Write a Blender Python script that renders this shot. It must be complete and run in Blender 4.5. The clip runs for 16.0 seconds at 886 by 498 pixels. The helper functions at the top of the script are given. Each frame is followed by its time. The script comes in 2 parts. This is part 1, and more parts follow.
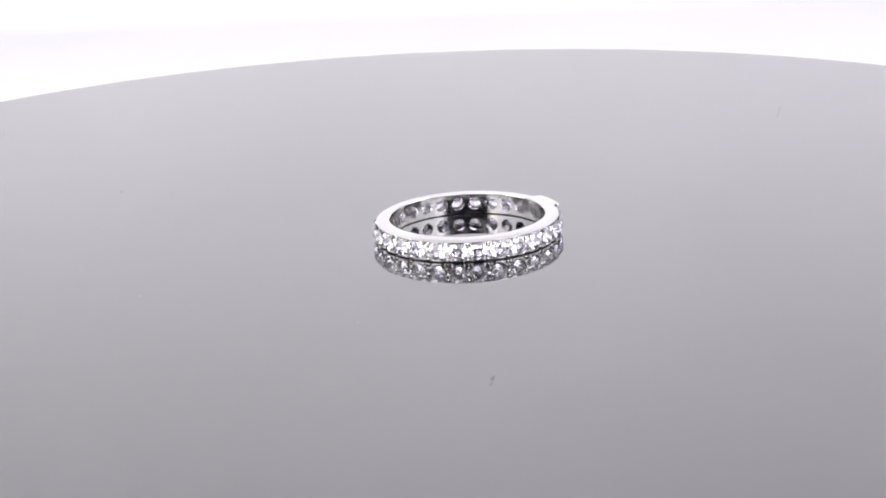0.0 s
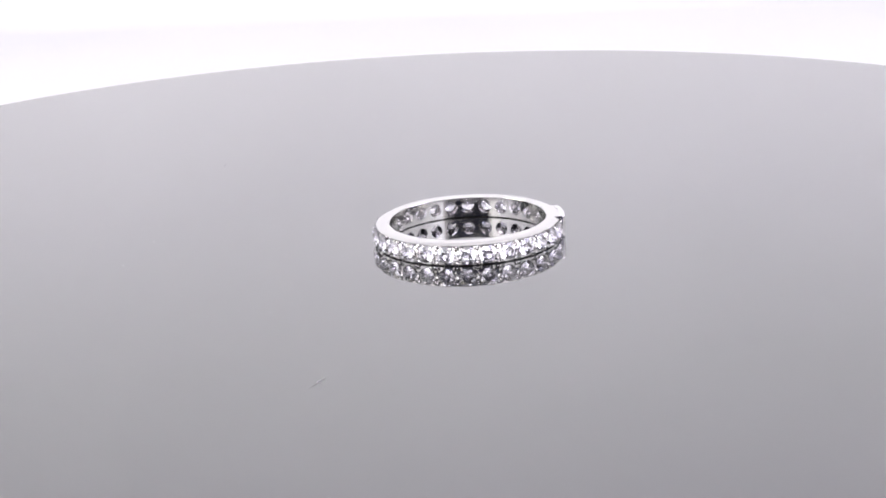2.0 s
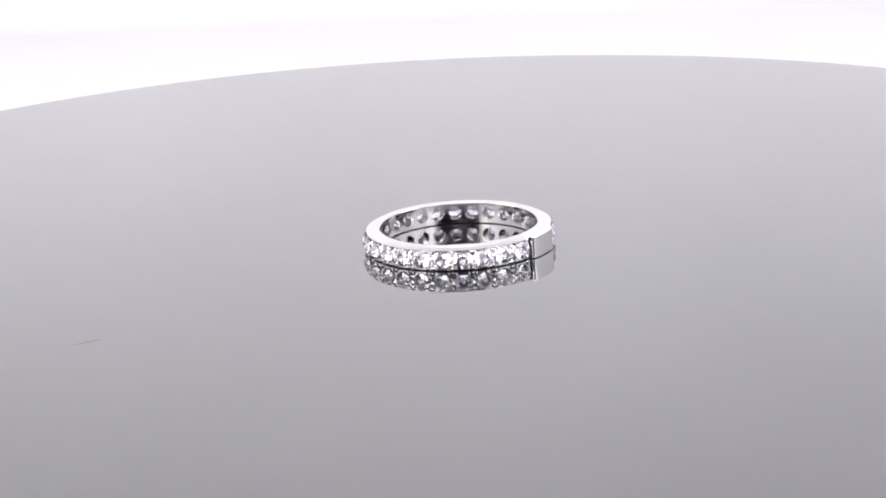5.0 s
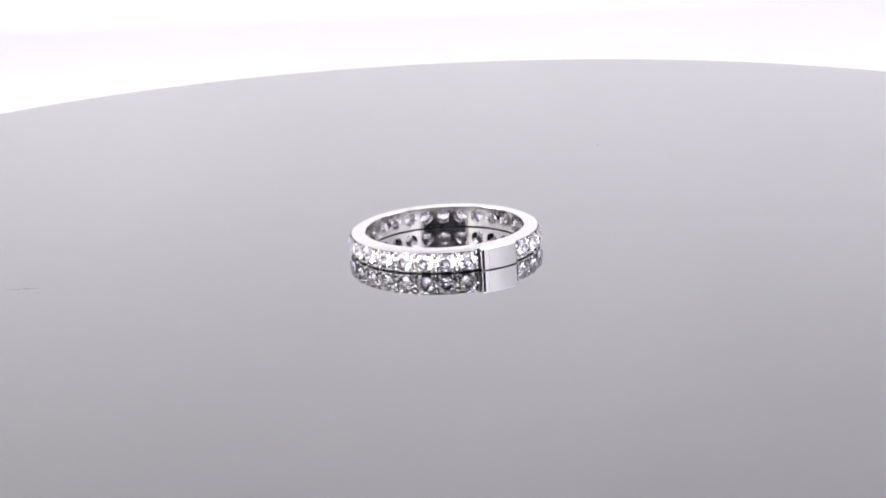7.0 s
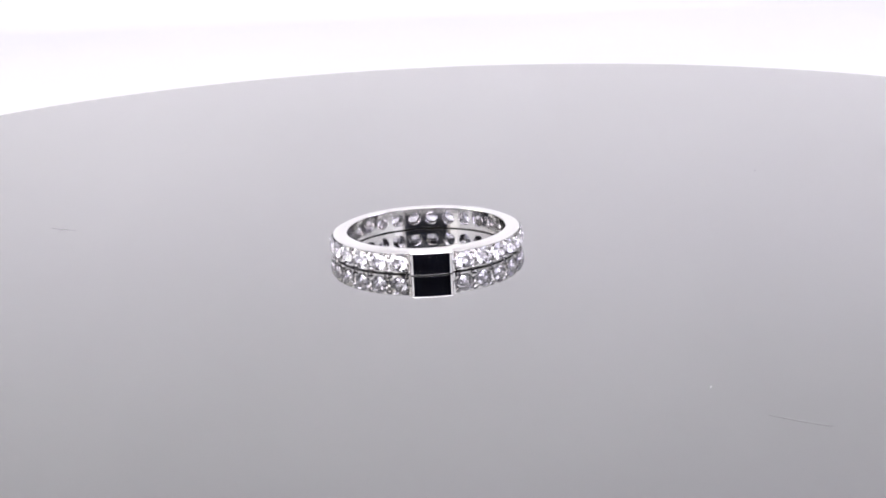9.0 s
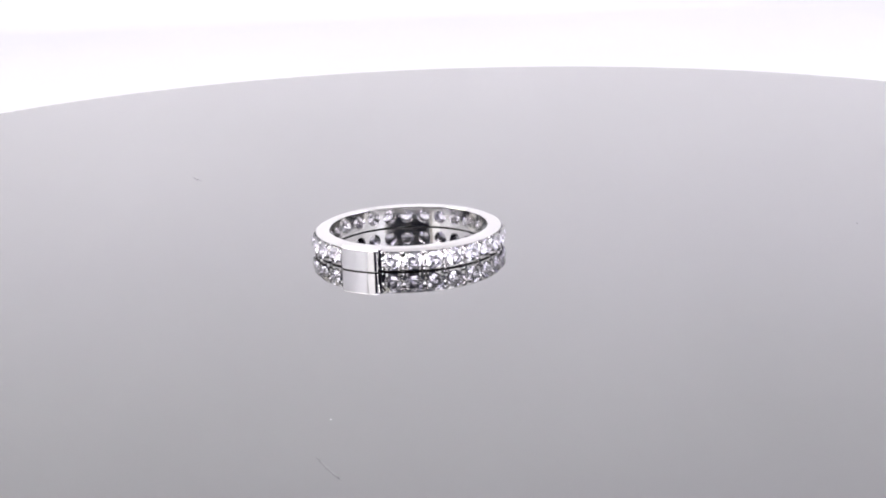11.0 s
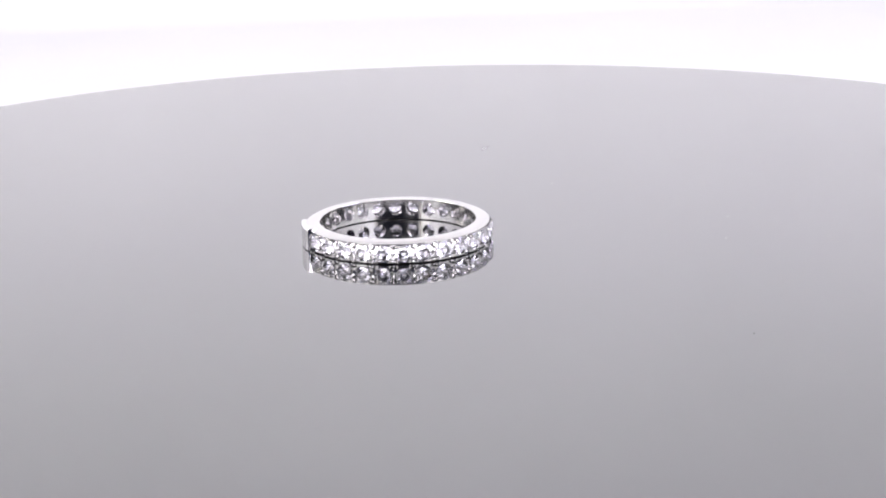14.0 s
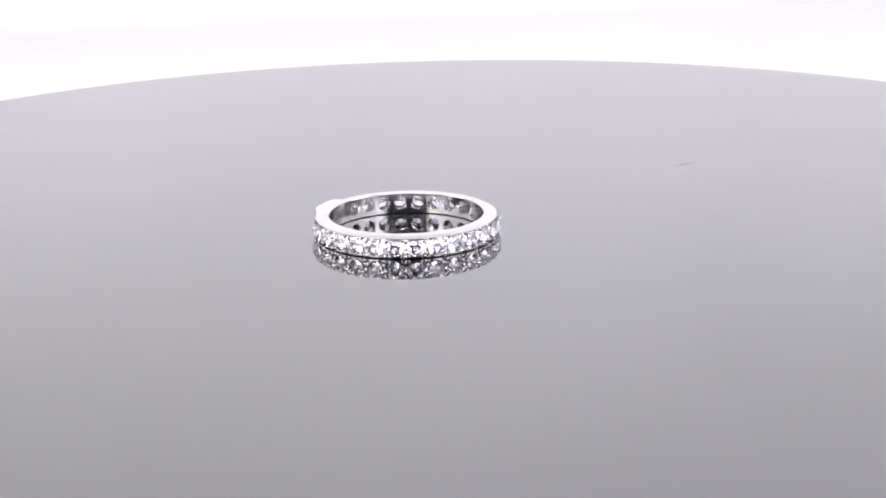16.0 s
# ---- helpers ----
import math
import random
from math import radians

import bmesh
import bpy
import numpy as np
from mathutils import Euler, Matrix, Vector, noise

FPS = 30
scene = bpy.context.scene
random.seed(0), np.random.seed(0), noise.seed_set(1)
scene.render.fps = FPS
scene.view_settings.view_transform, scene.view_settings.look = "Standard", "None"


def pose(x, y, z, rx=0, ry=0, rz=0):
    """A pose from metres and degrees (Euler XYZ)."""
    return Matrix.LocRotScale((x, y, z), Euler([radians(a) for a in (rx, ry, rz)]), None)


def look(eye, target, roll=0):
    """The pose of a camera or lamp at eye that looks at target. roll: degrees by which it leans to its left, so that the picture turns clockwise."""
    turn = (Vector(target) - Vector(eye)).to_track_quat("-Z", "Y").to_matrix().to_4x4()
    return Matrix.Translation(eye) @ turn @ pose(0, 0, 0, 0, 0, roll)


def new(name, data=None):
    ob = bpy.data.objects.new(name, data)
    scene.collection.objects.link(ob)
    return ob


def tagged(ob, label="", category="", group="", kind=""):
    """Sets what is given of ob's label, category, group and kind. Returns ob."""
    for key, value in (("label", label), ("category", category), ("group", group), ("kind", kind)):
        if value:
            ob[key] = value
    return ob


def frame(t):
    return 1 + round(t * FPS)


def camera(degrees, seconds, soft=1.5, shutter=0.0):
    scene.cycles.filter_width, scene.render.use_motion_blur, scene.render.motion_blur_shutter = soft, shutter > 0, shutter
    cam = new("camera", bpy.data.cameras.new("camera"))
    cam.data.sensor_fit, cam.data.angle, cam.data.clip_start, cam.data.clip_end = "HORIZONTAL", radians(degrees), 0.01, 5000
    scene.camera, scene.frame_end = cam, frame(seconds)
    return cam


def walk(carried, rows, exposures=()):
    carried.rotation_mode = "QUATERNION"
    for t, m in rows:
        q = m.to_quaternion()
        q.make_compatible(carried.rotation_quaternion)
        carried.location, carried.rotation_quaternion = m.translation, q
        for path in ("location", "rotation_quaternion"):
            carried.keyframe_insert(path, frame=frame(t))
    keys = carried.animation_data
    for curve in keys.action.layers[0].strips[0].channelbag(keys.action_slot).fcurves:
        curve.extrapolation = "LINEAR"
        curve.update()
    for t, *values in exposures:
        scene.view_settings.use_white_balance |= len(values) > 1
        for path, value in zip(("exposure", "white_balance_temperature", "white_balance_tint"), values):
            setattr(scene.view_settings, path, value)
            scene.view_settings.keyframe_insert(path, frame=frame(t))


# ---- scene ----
MM = 0.001

# ---- camera ----
cam = camera(24.103, 16.0, soft=1.75)
EYE = (0.000000, -0.214436, 0.062529)
walk(cam, [(0.0, look(EYE, (0, 0, 0), -2.252)), (16.0, look(EYE, (0, 0, 0), -2.252))])

# ---- world and lamps ----
scene.view_settings.exposure = 0.0
world = bpy.data.worlds.new("dim_room")
scene.world = world
world.use_nodes = True
world.node_tree.nodes["Background"].inputs[0].default_value = (0.05, 0.055, 0.09, 1)
world.node_tree.nodes["Background"].inputs[1].default_value = 0.3


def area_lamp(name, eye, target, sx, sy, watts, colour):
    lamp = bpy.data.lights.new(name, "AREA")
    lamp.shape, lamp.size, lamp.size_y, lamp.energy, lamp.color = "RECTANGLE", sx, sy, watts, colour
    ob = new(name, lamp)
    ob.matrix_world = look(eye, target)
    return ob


# assumed tent lighting: unseen area lights, no fixture is modelled
area_lamp("unseen_ceiling_light", (0, -0.02, 0.490), (0, -0.0199, 0), 0.44, 0.36, 0.16, (0.985, 0.945, 1.0))
# unseen side lights, warm left and cool right, tint what the disc reflects
area_lamp("unseen_side_light", (-0.285, -0.05, 0.24), (0.1, -0.08, 0.04), 0.38, 0.24, 0.70, (1.0, 0.965, 0.80))
area_lamp("unseen_side_light", (0.285, -0.05, 0.24), (-0.1, -0.08, 0.04), 0.38, 0.24, 0.63, (0.73, 0.68, 1.0))
# fill added above the slot to whiten the stones; no known source there
area_lamp("added_front_fill", (0, -0.252, 0.186), (0, 0.0, 0.14), 0.54, 0.165, 2.45, (0.955, 0.922, 1.0))
# two dim lights added beside the slot in place of brighter front fabric
area_lamp("added_wall_brightener", (-0.242, -0.254, 0.085), (-0.242, 0.0, 0.085), 0.108, 0.22, 0.085, (1.0, 0.97, 0.95))
area_lamp("added_wall_brightener", (0.242, -0.254, 0.085), (0.242, 0.0, 0.085), 0.108, 0.22, 0.085, (0.95, 0.93, 1.0))


# ---- materials ----
def material(name, colour, rough=0.5, metal=0.0, **more):
    m = bpy.data.materials.new(name)
    m.use_nodes = True
    b = m.node_tree.nodes["Principled BSDF"]
    b.inputs["Base Color"].default_value = (*colour, 1)
    b.inputs["Roughness"].default_value = rough
    b.inputs["Metallic"].default_value = metal
    for key, value in more.items():
        b.inputs[key.replace("_", " ")].default_value = value
    return m


def noise_node(m, scale, detail=3.0, stretch=(1, 1, 1)):
    nt = m.node_tree
    co, mp, no = nt.nodes.new("ShaderNodeTexCoord"), nt.nodes.new("ShaderNodeMapping"), nt.nodes.new("ShaderNodeTexNoise")
    mp.inputs["Scale"].default_value = stretch
    no.inputs["Scale"].default_value, no.inputs["Detail"].default_value = scale, detail
    nt.links.new(co.outputs["Object"], mp.inputs["Vector"])
    nt.links.new(mp.outputs["Vector"], no.inputs["Vector"])
    return no


def ramp(m, source, socket, lo, hi, a=0.3, b=0.7):
    nt = m.node_tree
    r = nt.nodes.new("ShaderNodeMapRange")
    r.inputs["From Min"].default_value, r.inputs["From Max"].default_value = a, b
    r.inputs["To Min"].default_value, r.inputs["To Max"].default_value = lo, hi
    nt.links.new(source.outputs["Fac"], r.inputs["Value"])
    nt.links.new(r.outputs["Result"], nt.nodes["Principled BSDF"].inputs[socket])


def bump(m, source, strength, distance):
    nt = m.node_tree
    b = nt.nodes.new("ShaderNodeBump")
    b.inputs["Strength"].default_value, b.inputs["Distance"].default_value = strength, distance
    nt.links.new(source.outputs["Fac"], b.inputs["Height"])
    nt.links.new(b.outputs["Normal"], nt.nodes["Principled BSDF"].inputs["Normal"])


def tint(m, source, low, high, a=0.35, b=0.65):
    nt = m.node_tree
    r = nt.nodes.new("ShaderNodeValToRGB")
    r.color_ramp.elements[0].position, r.color_ramp.elements[1].position = a, b
    r.color_ramp.elements[0].color, r.color_ramp.elements[1].color = (*low, 1), (*high, 1)
    nt.links.new(source.outputs["Fac"], r.inputs["Fac"])
    nt.links.new(r.outputs["Color"], nt.nodes["Principled BSDF"].inputs["Base Color"])


SILVER = material("polished_silver", (0.80, 0.79, 0.78), 0.07, 1.0)
ramp(SILVER, noise_node(SILVER, 900.0, 4.0), "Roughness", 0.06, 0.17)
bump(SILVER, noise_node(SILVER, 2200.0, 3.0, (1, 1, 0.4)), 0.10, 0.00003)

PLATE = material("mirror_silver", (0.88, 0.87, 0.88), 0.03, 1.0)
ramp(PLATE, noise_node(PLATE, 700.0, 4.0), "Roughness", 0.015, 0.06)
bump(PLATE, noise_node(PLATE, 420.0, 1.0, (1, 1, 0.5)), 0.4, 0.00004)

STONE = material("clear_zirconia", (0.94, 0.918, 1.0), 0.05, 0.0, IOR=2.3, Transmission_Weight=1.0)

BLACK = material("black_acrylic", (0.0025, 0.0025, 0.0035), 0.012, 0.0, IOR=1.57, Coat_Weight=1.0, Coat_Roughness=0.01, Coat_IOR=1.57)
tint(BLACK, noise_node(BLACK, 60.0, 5.0), (0.0020, 0.0020, 0.0030), (0.0032, 0.0032, 0.0046))
ramp(BLACK, noise_node(BLACK, 25.0, 4.0), "Roughness", 0.006, 0.02)

SCRATCH = material("scuffed_acrylic", (0.01, 0.01, 0.012), 0.15, 0.0, IOR=1.57, Coat_Weight=1.0, Coat_Roughness=0.15, Coat_IOR=1.57)
ramp(SCRATCH, noise_node(SCRATCH, 900.0), "Roughness", 0.14, 0.32)
DUST = material("pale_dust", (0.75, 0.74, 0.72), 0.9)
tint(DUST, noise_node(DUST, 3000.0), (0.6, 0.6, 0.6), (0.8, 0.8, 0.78))
ENGRAVED = material("engraved_mark", (0.035, 0.033, 0.033), 0.6)

FABRIC = material("white_tent_fabric", (0.82, 0.82, 0.82), 0.95)
tint(FABRIC, noise_node(FABRIC, 14.0, 4.0), (0.80, 0.80, 0.80), (0.84, 0.84, 0.84))
bump(FABRIC, noise_node(FABRIC, 1500.0), 0.15, 0.0002)
SWEEP = material("white_sweep_sheet", (0.82, 0.82, 0.82), 0.8)
tint(SWEEP, noise_node(SWEEP, 9.0, 4.0), (0.74, 0.74, 0.74), (0.77, 0.77, 0.77))
ROOM = material("dark_room_wall", (0.04, 0.045, 0.11), 0.9)
tint(ROOM, noise_node(ROOM, 3.0, 4.0), (0.034, 0.039, 0.095), (0.046, 0.052, 0.125))
TAN = material("tan_tape", (0.42, 0.34, 0.28), 0.8)
tint(TAN, noise_node(TAN, 300.0), (0.38, 0.30, 0.25), (0.46, 0.38, 0.31))
BASE = material("dark_plastic", (0.03, 0.03, 0.032), 0.45)
ramp(BASE, noise_node(BASE, 200.0), "Roughness", 0.35, 0.55)


# ---- mesh helpers ----
def finish(name, bm, mat, smooth=False, angle=30):
    bmesh.ops.recalc_face_normals(bm, faces=bm.faces[:])
    me = bpy.data.meshes.new(name)
    if smooth:
        for f in bm.faces:
            f.smooth = True
        for e in bm.edges:
            if len(e.link_faces) == 2 and e.calc_face_angle() > radians(angle):
                e.smooth = False
    bm.to_mesh(me)
    bm.free()
    me.materials.append(mat)
    return me


def part(name, bm, mat, parent, label="", smooth=False, angle=30):
    ob = new(name, finish(name, bm, mat, smooth, angle))
    ob.parent = parent
    return tagged(ob, label) if label else ob


def box(bm, lo, hi, bevel=0.0):
    made = bmesh.ops.create_cube(bm, size=1)["verts"]
    for v in made:
        v.co = Vector([(a + b) / 2 + c * (b - a) for a, b, c in zip(lo, hi, v.co)])
    if bevel:
        edges = list({e for v in made for e in v.link_edges})
        bmesh.ops.bevel(bm, geom=edges, offset=bevel, segments=2, affect="EDGES")


def lathe(bm, profile, n=128):
    """A closed profile of (radius, z) turned about z."""
    rings = []
    for r, z in profile:
        if r < 1e-7:
            rings.append([bm.verts.new((0, 0, z))])
        else:
            rings.append([bm.verts.new((r * math.cos(2 * math.pi * i / n), r * math.sin(2 * math.pi * i / n), z)) for i in range(n)])
    for a, b in zip(rings, rings[1:]):
        for i in range(n):
            j = (i + 1) % n
            if len(a) == 1 and len(b) > 1:
                bm.faces.new((a[0], b[i], b[j]))
            elif len(b) == 1 and len(a) > 1:
                bm.faces.new((a[i], a[j], b[0]))
            elif len(a) > 1:
                bm.faces.new((a[i], a[j], b[j], b[i]))


def wall(name, boxes, mat, label):
    bm = bmesh.new()
    for lo, hi in boxes:
        box(bm, lo, hi)
    return tagged(new(name, finish(name, bm, mat)), label, "wall", kind="structure")


# ---- the light tent and the room ----
FLOOR = -0.032
wall("wall_left", [((-0.306, -0.26, FLOOR), (-0.300, 0.36, 0.50))], FABRIC, "white translucent fabric side wall of a light tent")
wall("wall_right", [((0.300, -0.26, FLOOR), (0.306, 0.36, 0.50))], FABRIC, "white translucent fabric side wall of a light tent")
wall("wall_front", [((-0.306, -0.266, FLOOR), (-0.165, -0.2605, 0.50)), ((0.165, -0.266, FLOOR), (0.306, -0.2605, 0.50)),
                    ((-0.1648, -0.266, 0.099), (0.1648, -0.2605, 0.50))], FABRIC, "white fabric front of a light tent, open below")
tagged(wall("ceiling", [((-0.306, -0.266, 0.5005), (0.306, 0.366, 0.506))], FABRIC, "white fabric top of a light tent"), category="ceiling")


def sweep():
    """One white sheet that lies on the table and curves up behind."""
    bm = bmesh.new()
    pts = [(-0.258, 0.0)]
    r, back = 0.02, 0.345
    pts += [(back - r + r * math.sin(a), r - r * math.cos(a)) for a in [radians(90) * i / 16 for i in range(17)]]
    pts += [(back, 0.531)]
    outer = [(-0.258, -0.002)] + [(back - r + (r + 0.002) * math.sin(a), r - (r + 0.002) * math.cos(a)) for a in [radians(90) * i / 16 for i in range(17)]] + [(back + 0.002, 0.531)]
    prof = pts + outer[::-1]
    sides = []
    for x in (-0.2985, 0.2985):
        sides.append([bm.verts.new((x, y, z + FLOOR)) for y, z in prof])
    n = len(prof)
    for i in range(n):
        j = (i + 1) % n
        bm.faces.new((sides[0][i], sides[0][j], sides[1][j], sides[1][i]))
    for k in range(len(pts) - 1):
        for s in sides:
            bm.faces.new((s[k], s[k + 1], s[n - 2 - k], s[n - 1 - k]))
    ob = new("backdrop", finish("backdrop", bm, SWEEP, True, 50))
    tagged(ob, "seamless white sweep sheet curving up behind the turntable", "backdrop", kind="structure")


sweep()

# slot edging inside the tent front
for side in (-1, 1):
    for name, a, b, y, mat, label in (("trim", 0.163, 0.172, -0.2570, FABRIC, "white hem along the slot of the tent"),
                                      ("trim", 0.1722, 0.184, -0.2585, TAN, "tan fastening tape along the slot of the tent")):
        lo, hi = sorted((side * a, side * b))
        tagged(wall(name, [((lo, -0.2603, FLOOR + 0.003), (hi, y, 0.0985))], mat, label), category="trim")

# the dark room round the tent
wall("floor", [((-0.45, -0.90, FLOOR - 0.03), (0.45, 0.45, FLOOR - 0.003))], ROOM, "dark table top under the light tent")
wall("wall_north", [((-0.45, 0.45, FLOOR - 0.03), (0.45, 0.46, 0.60))], ROOM, "dark blue unlit wall of the room")
wall("wall_south", [((-0.45, -0.91, FLOOR - 0.03), (0.45, -0.90, 0.60))], ROOM, "dark blue unlit wall of the room")
wall("wall_east", [((0.45, -0.91, FLOOR - 0.03), (0.46, 0.46, 0.60))], ROOM, "dark blue unlit wall of the room")
wall("wall_west", [((-0.46, -0.91, FLOOR - 0.03), (-0.45, 0.46, 0.60))], ROOM, "dark blue unlit wall of the room")
tagged(wall("room_ceiling", [((-0.46, -0.91, 0.60), (0.46, 0.46, 0.61))], ROOM, "dark blue unlit ceiling of the room"), category="ceiling")

# ---- the turntable ----
AXIS = Vector((-0.969 * MM, 3.977 * MM, 0))
DISC_R, DISC_X, DISC_Y = 102.420 * MM, -2.298 * MM, -0.860 * MM


def turntable():
    thing = tagged(new("turntable"), "turntable with a round glossy black acrylic disc, faintly scratched", "turntable")
    thing.location = (AXIS.x, AXIS.y, FLOOR)
    bm = bmesh.new()
    lathe(bm, [(0, 0.0002), (0.066, 0.0002), (0.068, 0.002), (0.068, 0.017), (0.066, 0.019), (0, 0.019)], 96)
    part("base", bm, BASE, thing, "dark plastic base", smooth=True)
    bm = bmesh.new()
    lathe(bm, [(0, 0.019), (0.012, 0.019), (0.012, 0.0225), (0, 0.0225)], 48)
    part("spindle", bm, BASE, thing, smooth=True)
    bm = bmesh.new()
    lathe(bm, [(0, 0), (DISC_R - 0.0004, 0), (DISC_R - 0.0001, -0.0001), (DISC_R, -0.0004), (DISC_R, -0.0036), (DISC_R - 0.0004, -0.004), (0, -0.004)], 360)
    bmesh.ops.translate(bm, verts=bm.verts[:], vec=(DISC_X, DISC_Y, 0))
    disc = part("disc", bm, BLACK, thing, "glossy black acrylic disc", smooth=True, angle=8)
    bm = bmesh.new()
    lathe(bm, [(0, -0.004), (0.03, -0.004), (0.03, -0.009), (0, -0.009)], 64)
    part("boss", bm, BASE, disc, smooth=True)

    def scratch(u, v, turn, length, width, bend):
        bm = bmesh.new()
        n = 12
        rows = []
        for i in range(n + 1):
            s = i / n * 2 - 1
            w = width * (1 - s * s) ** 0.5 * (0.7 + 0.3 * math.sin(i * 2.3)) + 0.00001
            c = Vector((s * length / 2, bend * s * s, 0))
            rows.append([bm.verts.new(c + Vector((0, d * w / 2, z))) for d, z in ((-1, 0.000003), (0, 0.000003 + 0.046 * w), (1, 0.000003))])
        for a, b in zip(rows, rows[1:]):
            for k in range(2):
                bm.faces.new((a[k], a[k + 1], b[k + 1], b[k]))
        bmesh.ops.rotate(bm, verts=bm.verts[:], cent=(0, 0, 0), matrix=Matrix.Rotation(radians(turn), 3, "Z"))
        bmesh.ops.translate(bm, verts=bm.verts[:], vec=(u * MM, v * MM, 0))
        part("scratch", bm, SCRATCH, disc, "faint scratch")

    def speck(u, v, size, mat=DUST, label="pale speck of dust"):
        bm = bmesh.new()
        bmesh.ops.create_icosphere(bm, subdivisions=1, radius=size)
        for w in bm.verts:
            w.co *= 0.75 + 0.5 * random.random()
            w.co.z = w.co.z * 0.5 + size * 0.4
        bmesh.ops.translate(bm, verts=bm.verts[:], vec=(u * MM, v * MM, 0))
        part("speck", bm, mat, disc, label)

    scratch(*(4.90, -44.11), 82, 0.0036, 0.00050, 0.0001)
    scratch(*(46.22, 50.53), 77, 0.0060, 0.00036, 0.0001)
    speck(*(40.04, 41.46), 0.00008)
    speck(*(-37.91, 26.72), 0.00006, SCRATCH, "dark speck")
    speck(*(-30.24, -15.05), 0.00007)
    speck(*(-31.20, -6.00), 0.00004)
    speck(*(-7.60, -26.80), 0.00004)
    return disc


# ---- the ring ----
RI, RO, H = 8.5 * MM, 10.0 * MM, 2.416 * MM
PLATE_AT, PLATE_HALF, PITCH, STONES = 384.904 - 360, 12.269, 12.785, 26
HOLE_IN, HOLE_OUT = 0.72 * MM, 0.86 * MM
GIRDLE = 10.10 * MM
RIM, SHOULDER = {1: 9.50 * MM, -1: 9.74 * MM}, {1: 0.21 * MM, -1: 0.12 * MM}


def on_ring(u, r, z):
    """u: radians round the ring, from its own zero."""
    return Vector((r * math.cos(u), r * math.sin(u), z))


def band_mesh():
    """The band: a sector with a through hole for each stone, and one plain sector behind the plate."""
    bm = bmesh.new()
    half = radians(PITCH) / 2
    side = 16
    rect = []
    for k in range(4 * side):
        s, q = divmod(k, side)
        f = q / side * 2 - 1
        rect.append([(f, -1), (1, f), (-f, 1), (-1, -f)][s])
    hh, bev = H / 2, 0.09 * MM

    def outer_r(a, z):
        """Between two stones the wall dips, with an open pit under the rim and a wider one at the foot."""
        off = (half - abs(a)) * RO
        y = z / hh
        pit = 0.95 * math.exp(-((y - 0.48) / 0.16) ** 2) + 0.70 * min(1, max(0, (-0.60 - y) / 0.10))
        post = 0.14 * math.exp(-((y + 0.08) / 0.30) ** 2) * math.exp(-(off / (0.15 * MM)) ** 2)
        return RO + post * MM - pit * MM * math.exp(-(off / (0.24 * MM)) ** 2)

    for i in range(STONES):
        mid = radians(PLATE_AT + 180 + (i - (STONES - 1) / 2) * PITCH)
        loops = []
        arc = half * RO
        ways = [math.atan2(y * hh, x * arc) for x, y in rect]

        def put(fn):
            loops.append([bm.verts.new(fn(k)) for k in range(len(rect))])

        def wall_point(k, hole, f, inner):
            x, y = rect[k]
            ha, hz = hole * math.cos(ways[k]) / (RI if inner else RO), hole * math.sin(ways[k])
            a, z = ha + (x * half - ha) * f, hz + (y * (hh - (bev if inner else SHOULDER[1 if y > 0 else -1])) - hz) * f
            r = RI if inner else outer_r(a, z)
            return on_ring(mid + a, r, hh + z)

        put(lambda k: wall_point(k, HOLE_IN, 0, True))
        put(lambda k: on_ring(mid + HOLE_OUT * 0.92 * math.cos(ways[k]) / RO, RI + 0.0009, hh + HOLE_OUT * 0.92 * math.sin(ways[k])))
        for f in (0, 0.3, 0.6, 0.8, 0.9, 1.0):
            put(lambda k, f=f: wall_point(k, HOLE_OUT, f, False))
        inner = []
        for f in (1.0, 0.5):
            inner.append([bm.verts.new(wall_point(k, HOLE_IN, f, True)) for k in range(len(rect))])
        n = len(rect)
        for a, b in list(zip(loops, loops[1:])) + [(inner[0], inner[1]), (inner[1], loops[0])]:
            for k in range(n):
                j = (k + 1) % n
                bm.faces.new((a[k], a[j], b[j], b[k]))
        for sgn in (-1, 1):
            ks = [k for k in range(n) if rect[k][1] == sgn]
            ks.sort(key=lambda k: rect[k][0])
            z = hh + sgn * hh
            rows = [[loops[-1][k] for k in ks],
                    [bm.verts.new(on_ring(mid + rect[k][0] * half, RIM[sgn] + 0.10 * MM - 0.6 * (RO - outer_r(rect[k][0] * half, sgn * hh)), z - sgn * 0.03 * MM)) for k in ks],
                    [bm.verts.new(on_ring(mid + rect[k][0] * half, RIM[sgn] - 0.02 * MM - 0.2 * (RO - outer_r(rect[k][0] * half, sgn * hh)), z)) for k in ks],
                    [bm.verts.new(on_ring(mid + rect[k][0] * half, RI + bev, z)) for k in ks],
                    [inner[0][k] for k in ks]]
            for a, b in zip(rows, rows[1:]):
                for k in range(len(ks) - 1):
                    bm.faces.new((a[k], a[k + 1], b[k + 1], b[k]))
    free = math.pi - STONES * half
    n = 16
    prof = [(RI, bev), (RI + bev, 0), (RO - bev, 0), (RO, bev), (RO, H - bev), (RO - bev, H), (RI + bev, H), (RI, H - bev)]
    rows = []
    for i in range(n + 1):
        a = radians(PLATE_AT) - free + 2 * free * i / n
        ends = i in (0, n)
        rows.append([bm.verts.new(on_ring(a, r - (0.05 * MM if ends and r > 9 * MM else 0), z)) for r, z in prof])
    for a, b in zip(rows, rows[1:]):
        for k in range(len(prof)):
            j = (k + 1) % len(prof)
            bm.faces.new((a[k], a[j], b[j], b[k]))
    bm.faces.new(rows[0])
    bm.faces.new(rows[-1])
    bmesh.ops.remove_doubles(bm, verts=bm.verts[:], dist=0.000004)
    return bm


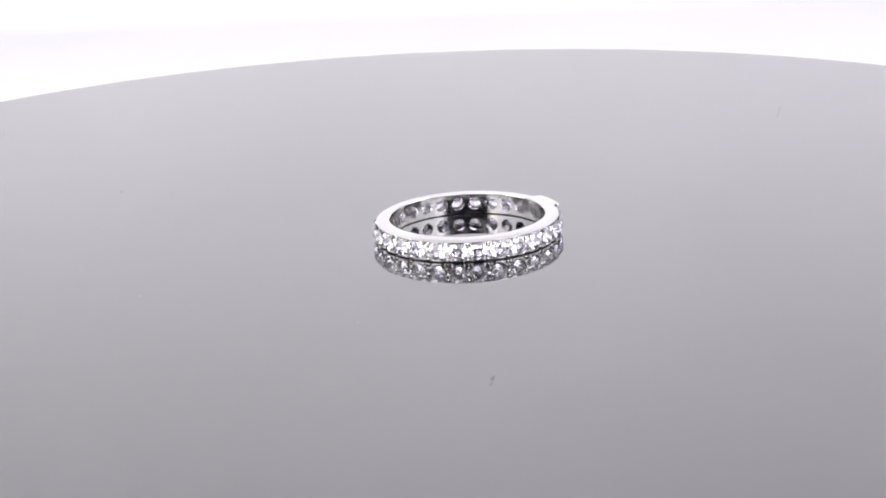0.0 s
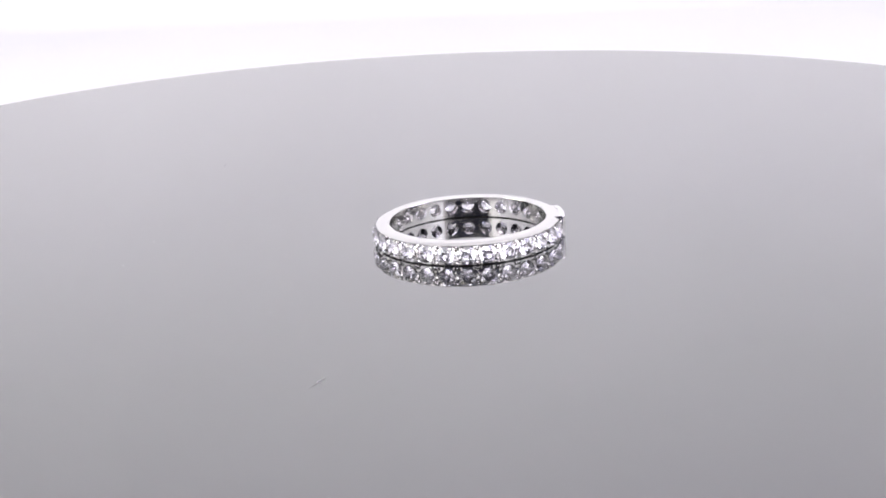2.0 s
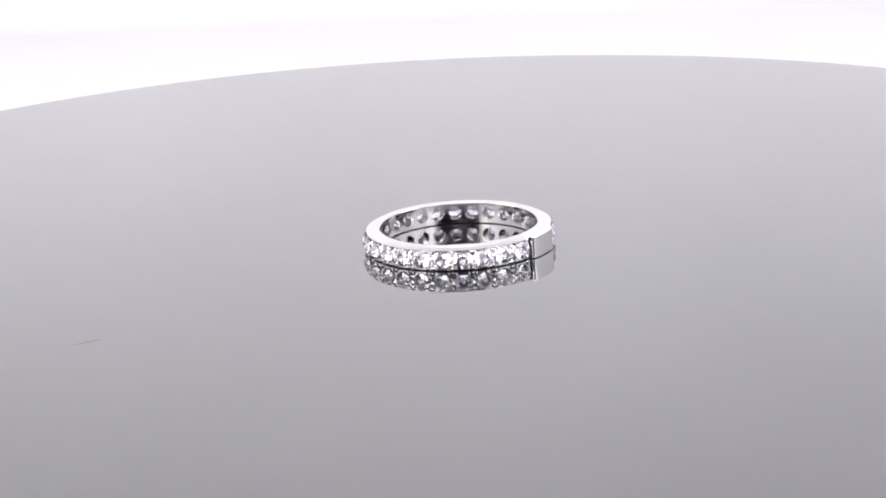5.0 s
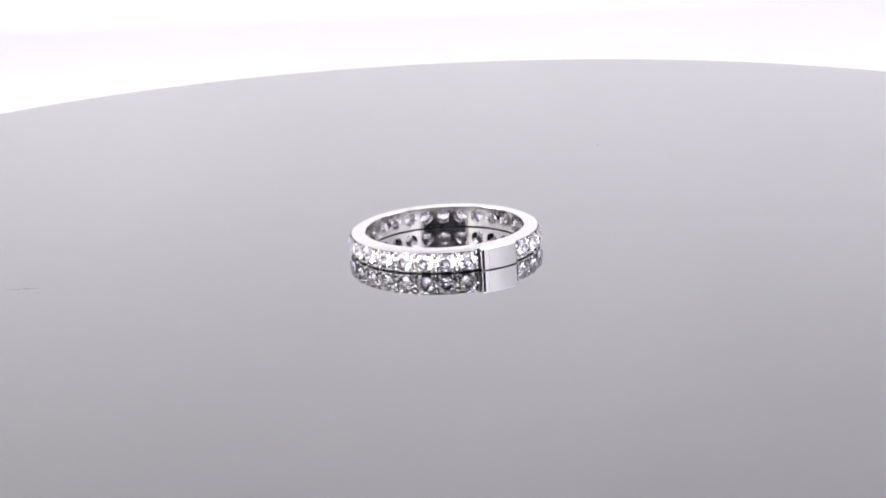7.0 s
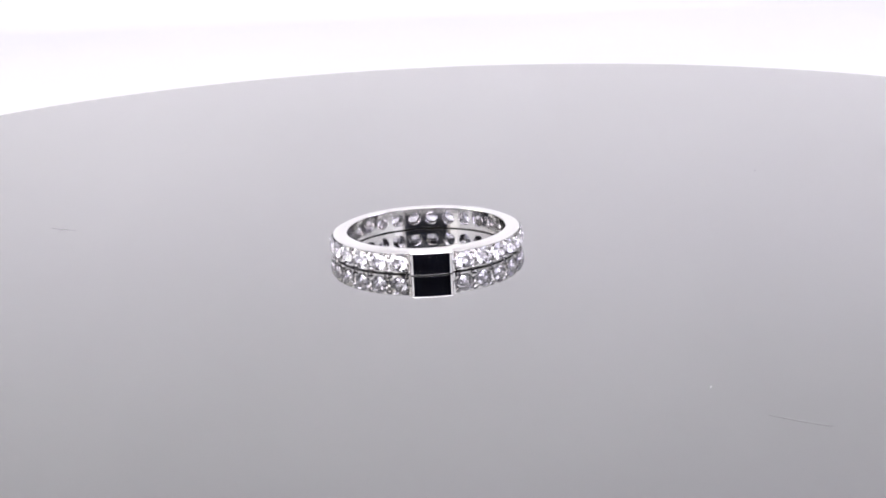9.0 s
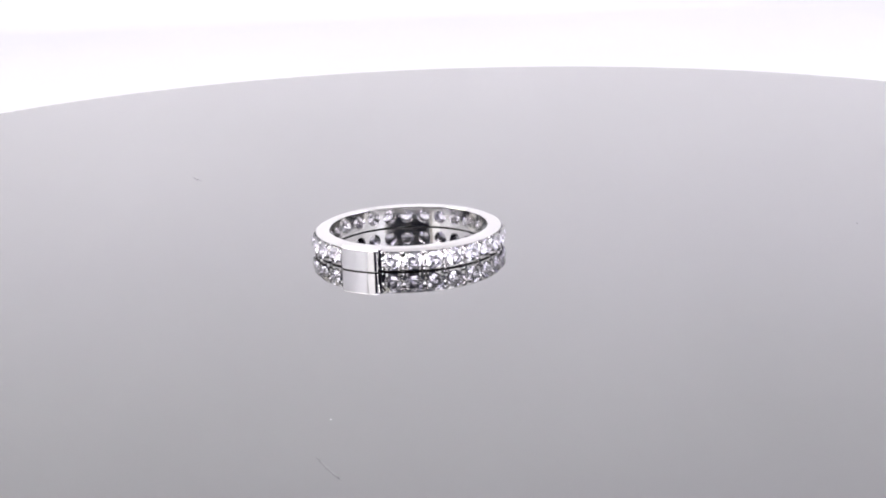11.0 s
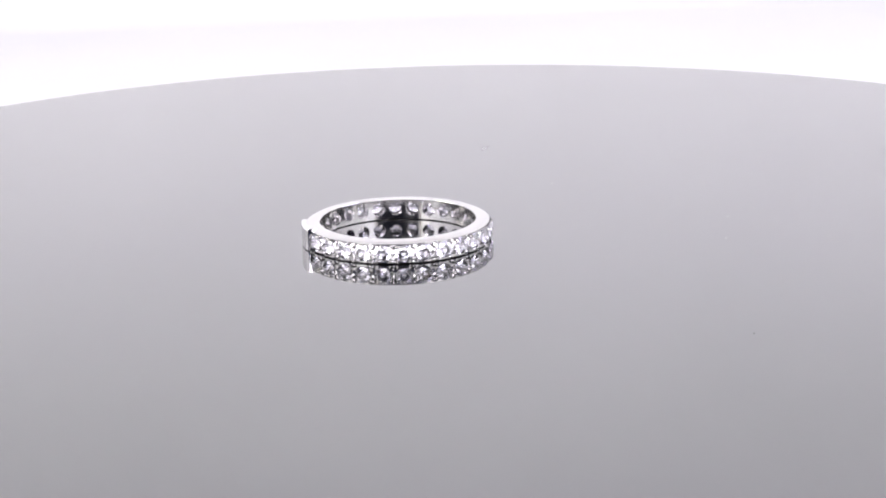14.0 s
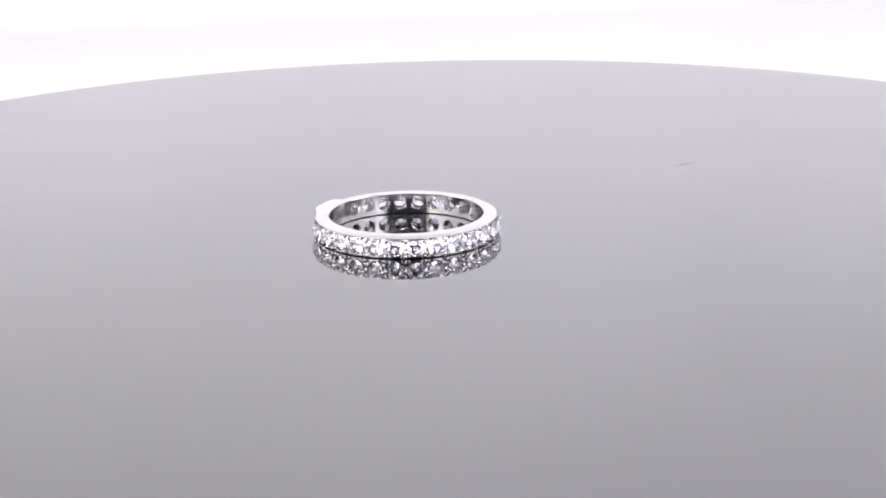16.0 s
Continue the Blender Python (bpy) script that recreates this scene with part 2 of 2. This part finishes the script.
def stone_mesh():
    """A round brilliant, its table along +x, its girdle at x = 0: a faceted crown over a nearly conical pavilion."""
    bm = bmesh.new()
    R = 0.94 * MM

    def ringv(r, x, n, off=0.0):
        return [bm.verts.new((x * R, r * R * math.cos(2 * math.pi * (i + off) / n), r * R * math.sin(2 * math.pi * (i + off) / n))) for i in range(n)]

    table = ringv(0.56, 0.33, 8)
    star = ringv(0.79, 0.20, 8, 0.5)
    g1 = ringv(1.0, 0.03, 16)
    g0 = ringv(1.0, -0.03, 16)
    pav = ringv(0.42, -0.54, 16)
    culet = bm.verts.new((-0.89 * R, 0, 0))
    bm.faces.new(table)
    for i in range(8):
        j = (i + 1) % 8
        bm.faces.new((table[i], table[j], star[i]))
        bm.faces.new((table[i], star[i], g1[2 * i], star[i - 1]))
        bm.faces.new((star[i], g1[2 * i], g1[2 * i + 1]))
        bm.faces.new((star[i], g1[2 * i + 1], g1[(2 * i + 2) % 16]))
    pavilion = []
    for i in range(16):
        j = (i + 1) % 16
        bm.faces.new((g1[i], g1[j], g0[j], g0[i]))
        pavilion += [bm.faces.new((g0[i], g0[j], pav[j], pav[i])), bm.faces.new((pav[i], pav[j], culet))]
    for f in pavilion:
        f.smooth = True
    for e in bm.edges:
        if e.verts[0] in g0 and e.verts[1] in g0:
            e.smooth = False
    return finish("stone", bm, STONE)


def prong_mesh():
    bm = bmesh.new()
    bmesh.ops.create_icosphere(bm, subdivisions=2, radius=0.145 * MM)
    for v in bm.verts:
        v.co.x *= 1.15
        v.co.y *= 0.9
        v.co.z *= 1.2
    return finish("prong", bm, PLATE, True, 80)


def ring():
    thing = tagged(new("ring"), "silver ring set with clear round stones on a black disc", "ring")
    part("band", band_mesh(), SILVER, thing, "polished silver band", smooth=True, angle=35)

    bm = bmesh.new()
    r0, r1, n = RO - 0.05 * MM, 10.56 * MM, 64
    low, high, bev, soft = 0.03 * MM, H - 0.004 * MM, 0.07 * MM, 0.15 * MM
    arc = [radians(90) * k / 5 for k in range(6)]
    prof = [(r0, low)] + [(r1 - bev + bev * math.sin(a), low + bev - bev * math.cos(a)) for a in arc]
    prof += [(r1, low + bev + 0.015 * MM), (r1, high - soft - 0.015 * MM)]
    prof += [(r1 - soft + soft * math.cos(a), high - soft + soft * math.sin(a)) for a in arc] + [(r0, high)]
    rows = []
    for i in range(n + 1):
        a = radians(PLATE_AT - PLATE_HALF + 2 * PLATE_HALF * i / n)
        off = min(i, n - i) / n * 2 * PLATE_HALF
        edge = 0.16 * MM * max(0, 1 - off / 2.0) ** 2 + (0.06 * MM if i in (0, n) else 0)
        rows.append([bm.verts.new(on_ring(a, r if r == r0 else r - edge, z)) for r, z in prof])
    for a, b in zip(rows, rows[1:]):
        for k in range(len(prof)):
            j = (k + 1) % len(prof)
            bm.faces.new((a[k], a[j], b[j], b[k]))
    bm.faces.new(rows[0])
    bm.faces.new(rows[-1])
    part("plate", bm, PLATE, thing, "plain mirror-polished curved plate", smooth=True, angle=50)

    # unreadable stamp inside the band, behind the plate: plain bars
    for k, (da, w, tall) in enumerate([(-7, 0.16, 0.9), (-4.6, 0.10, 1.0), (-2.6, 0.14, 0.9), (0.2, 0.10, 0.6), (2.6, 0.16, 1.0), (5.2, 0.12, 0.9), (7.4, 0.18, 0.8)]):
        bm = bmesh.new()
        a = radians(PLATE_AT + da)
        box(bm, (-0.02 * MM, -w * MM / 2, -tall * MM / 2), (0.02 * MM, w * MM / 2, tall * MM / 2))
        bmesh.ops.rotate(bm, verts=bm.verts[:], cent=(0, 0, 0), matrix=Matrix.Rotation(a, 3, "Z"))
        bmesh.ops.translate(bm, verts=bm.verts[:], vec=on_ring(a, RI + 0.012 * MM, H / 2))
        part("stamp_mark", bm, ENGRAVED, thing, "dark engraved mark")

    for da, z in ((-6.5, 0.22), (-1.0, 0.80), (3.5, 0.62), (6.0, 0.35)):
        bm = bmesh.new()
        bmesh.ops.create_icosphere(bm, subdivisions=1, radius=0.034 * MM)
        bmesh.ops.translate(bm, verts=bm.verts[:], vec=on_ring(radians(PLATE_AT + da), 10.562 * MM, H * z))
        part("speck", bm, DUST, thing, "pale speck of dust")

    stone, prong = stone_mesh(), prong_mesh()
    for i in range(STONES):
        deg = PLATE_AT + 180 + (i - (STONES - 1) / 2) * PITCH
        ob = tagged(new("stone", stone), "clear round brilliant-cut stone")
        ob.parent = thing
        ob.matrix_basis = Matrix.Translation(on_ring(radians(deg), GIRDLE, H / 2)) @ pose(0, 0, 0, 0, 0, deg) @ pose(0, 0, 0, random.uniform(0, 45), random.uniform(-1.2, 1.2), random.uniform(-1.2, 1.2))
    for i in range(STONES + 1):
        deg = PLATE_AT + 180 + (i - STONES / 2) * PITCH
        for z in (0.10, 0.80):
            ob = tagged(new("prong", prong), "small polished silver prong")
            ob.parent = thing
            ob.matrix_basis = Matrix.Translation(on_ring(radians(deg), (9.76 if z > 0.5 else 9.72) * MM, H * z)) @ pose(0, 0, 0, 0, 0, deg)
    return thing


the_disc = turntable()
the_ring = ring()


# ---- what moves ----
TILT_X, TILT_Y = 0.783, 0.686
RING_X, RING_Y = 3.795 * MM, 0.757 * MM


def motions():
    """The disc turns clockwise, slightly out of true; the ring rides on it."""
    up = Vector((-math.tan(radians(TILT_Y)), -math.tan(radians(TILT_X)), 1)).normalized()
    lean = Vector((0, 0, 1)).rotation_difference(up).to_matrix().to_4x4()
    turns = [(0, 0.00), (0.5, -4.81), (1, -9.78), (1.5, -14.90), (2, -20.18), (2.5, -25.61), (3, -31.21), (3.5, -36.98), (4, -42.91), (4.5, -49.03), (5, -55.32), (5.5, -61.78), (6, -68.43), (6.5, -75.25), (7, -82.26), (7.5, -89.45), (8, -96.83), (8.5, -104.41), (9, -112.19), (9.5, -120.17), (10, -128.31), (10.5, -136.56), (11, -144.87), (11.5, -153.20), (12, -161.51), (12.5, -169.83), (13, -178.21), (13.5, -186.67), (14, -195.26), (14.5, -204.02), (15, -212.95), (15.5, -222.06), (16, -231.34)]
    disc_rows, ring_rows = [], []
    for t, a in turns:
        m = Matrix.Translation(AXIS) @ pose(0, 0, 0, 0, 0, a) @ lean
        disc_rows.append((t, pose(0, 0, -FLOOR, 0, 0, a) @ lean))
        ring_rows.append((t, m @ Matrix.Translation((RING_X, RING_Y, 0.00002))))
    walk(the_disc, disc_rows)
    walk(the_ring, ring_rows)


motions()
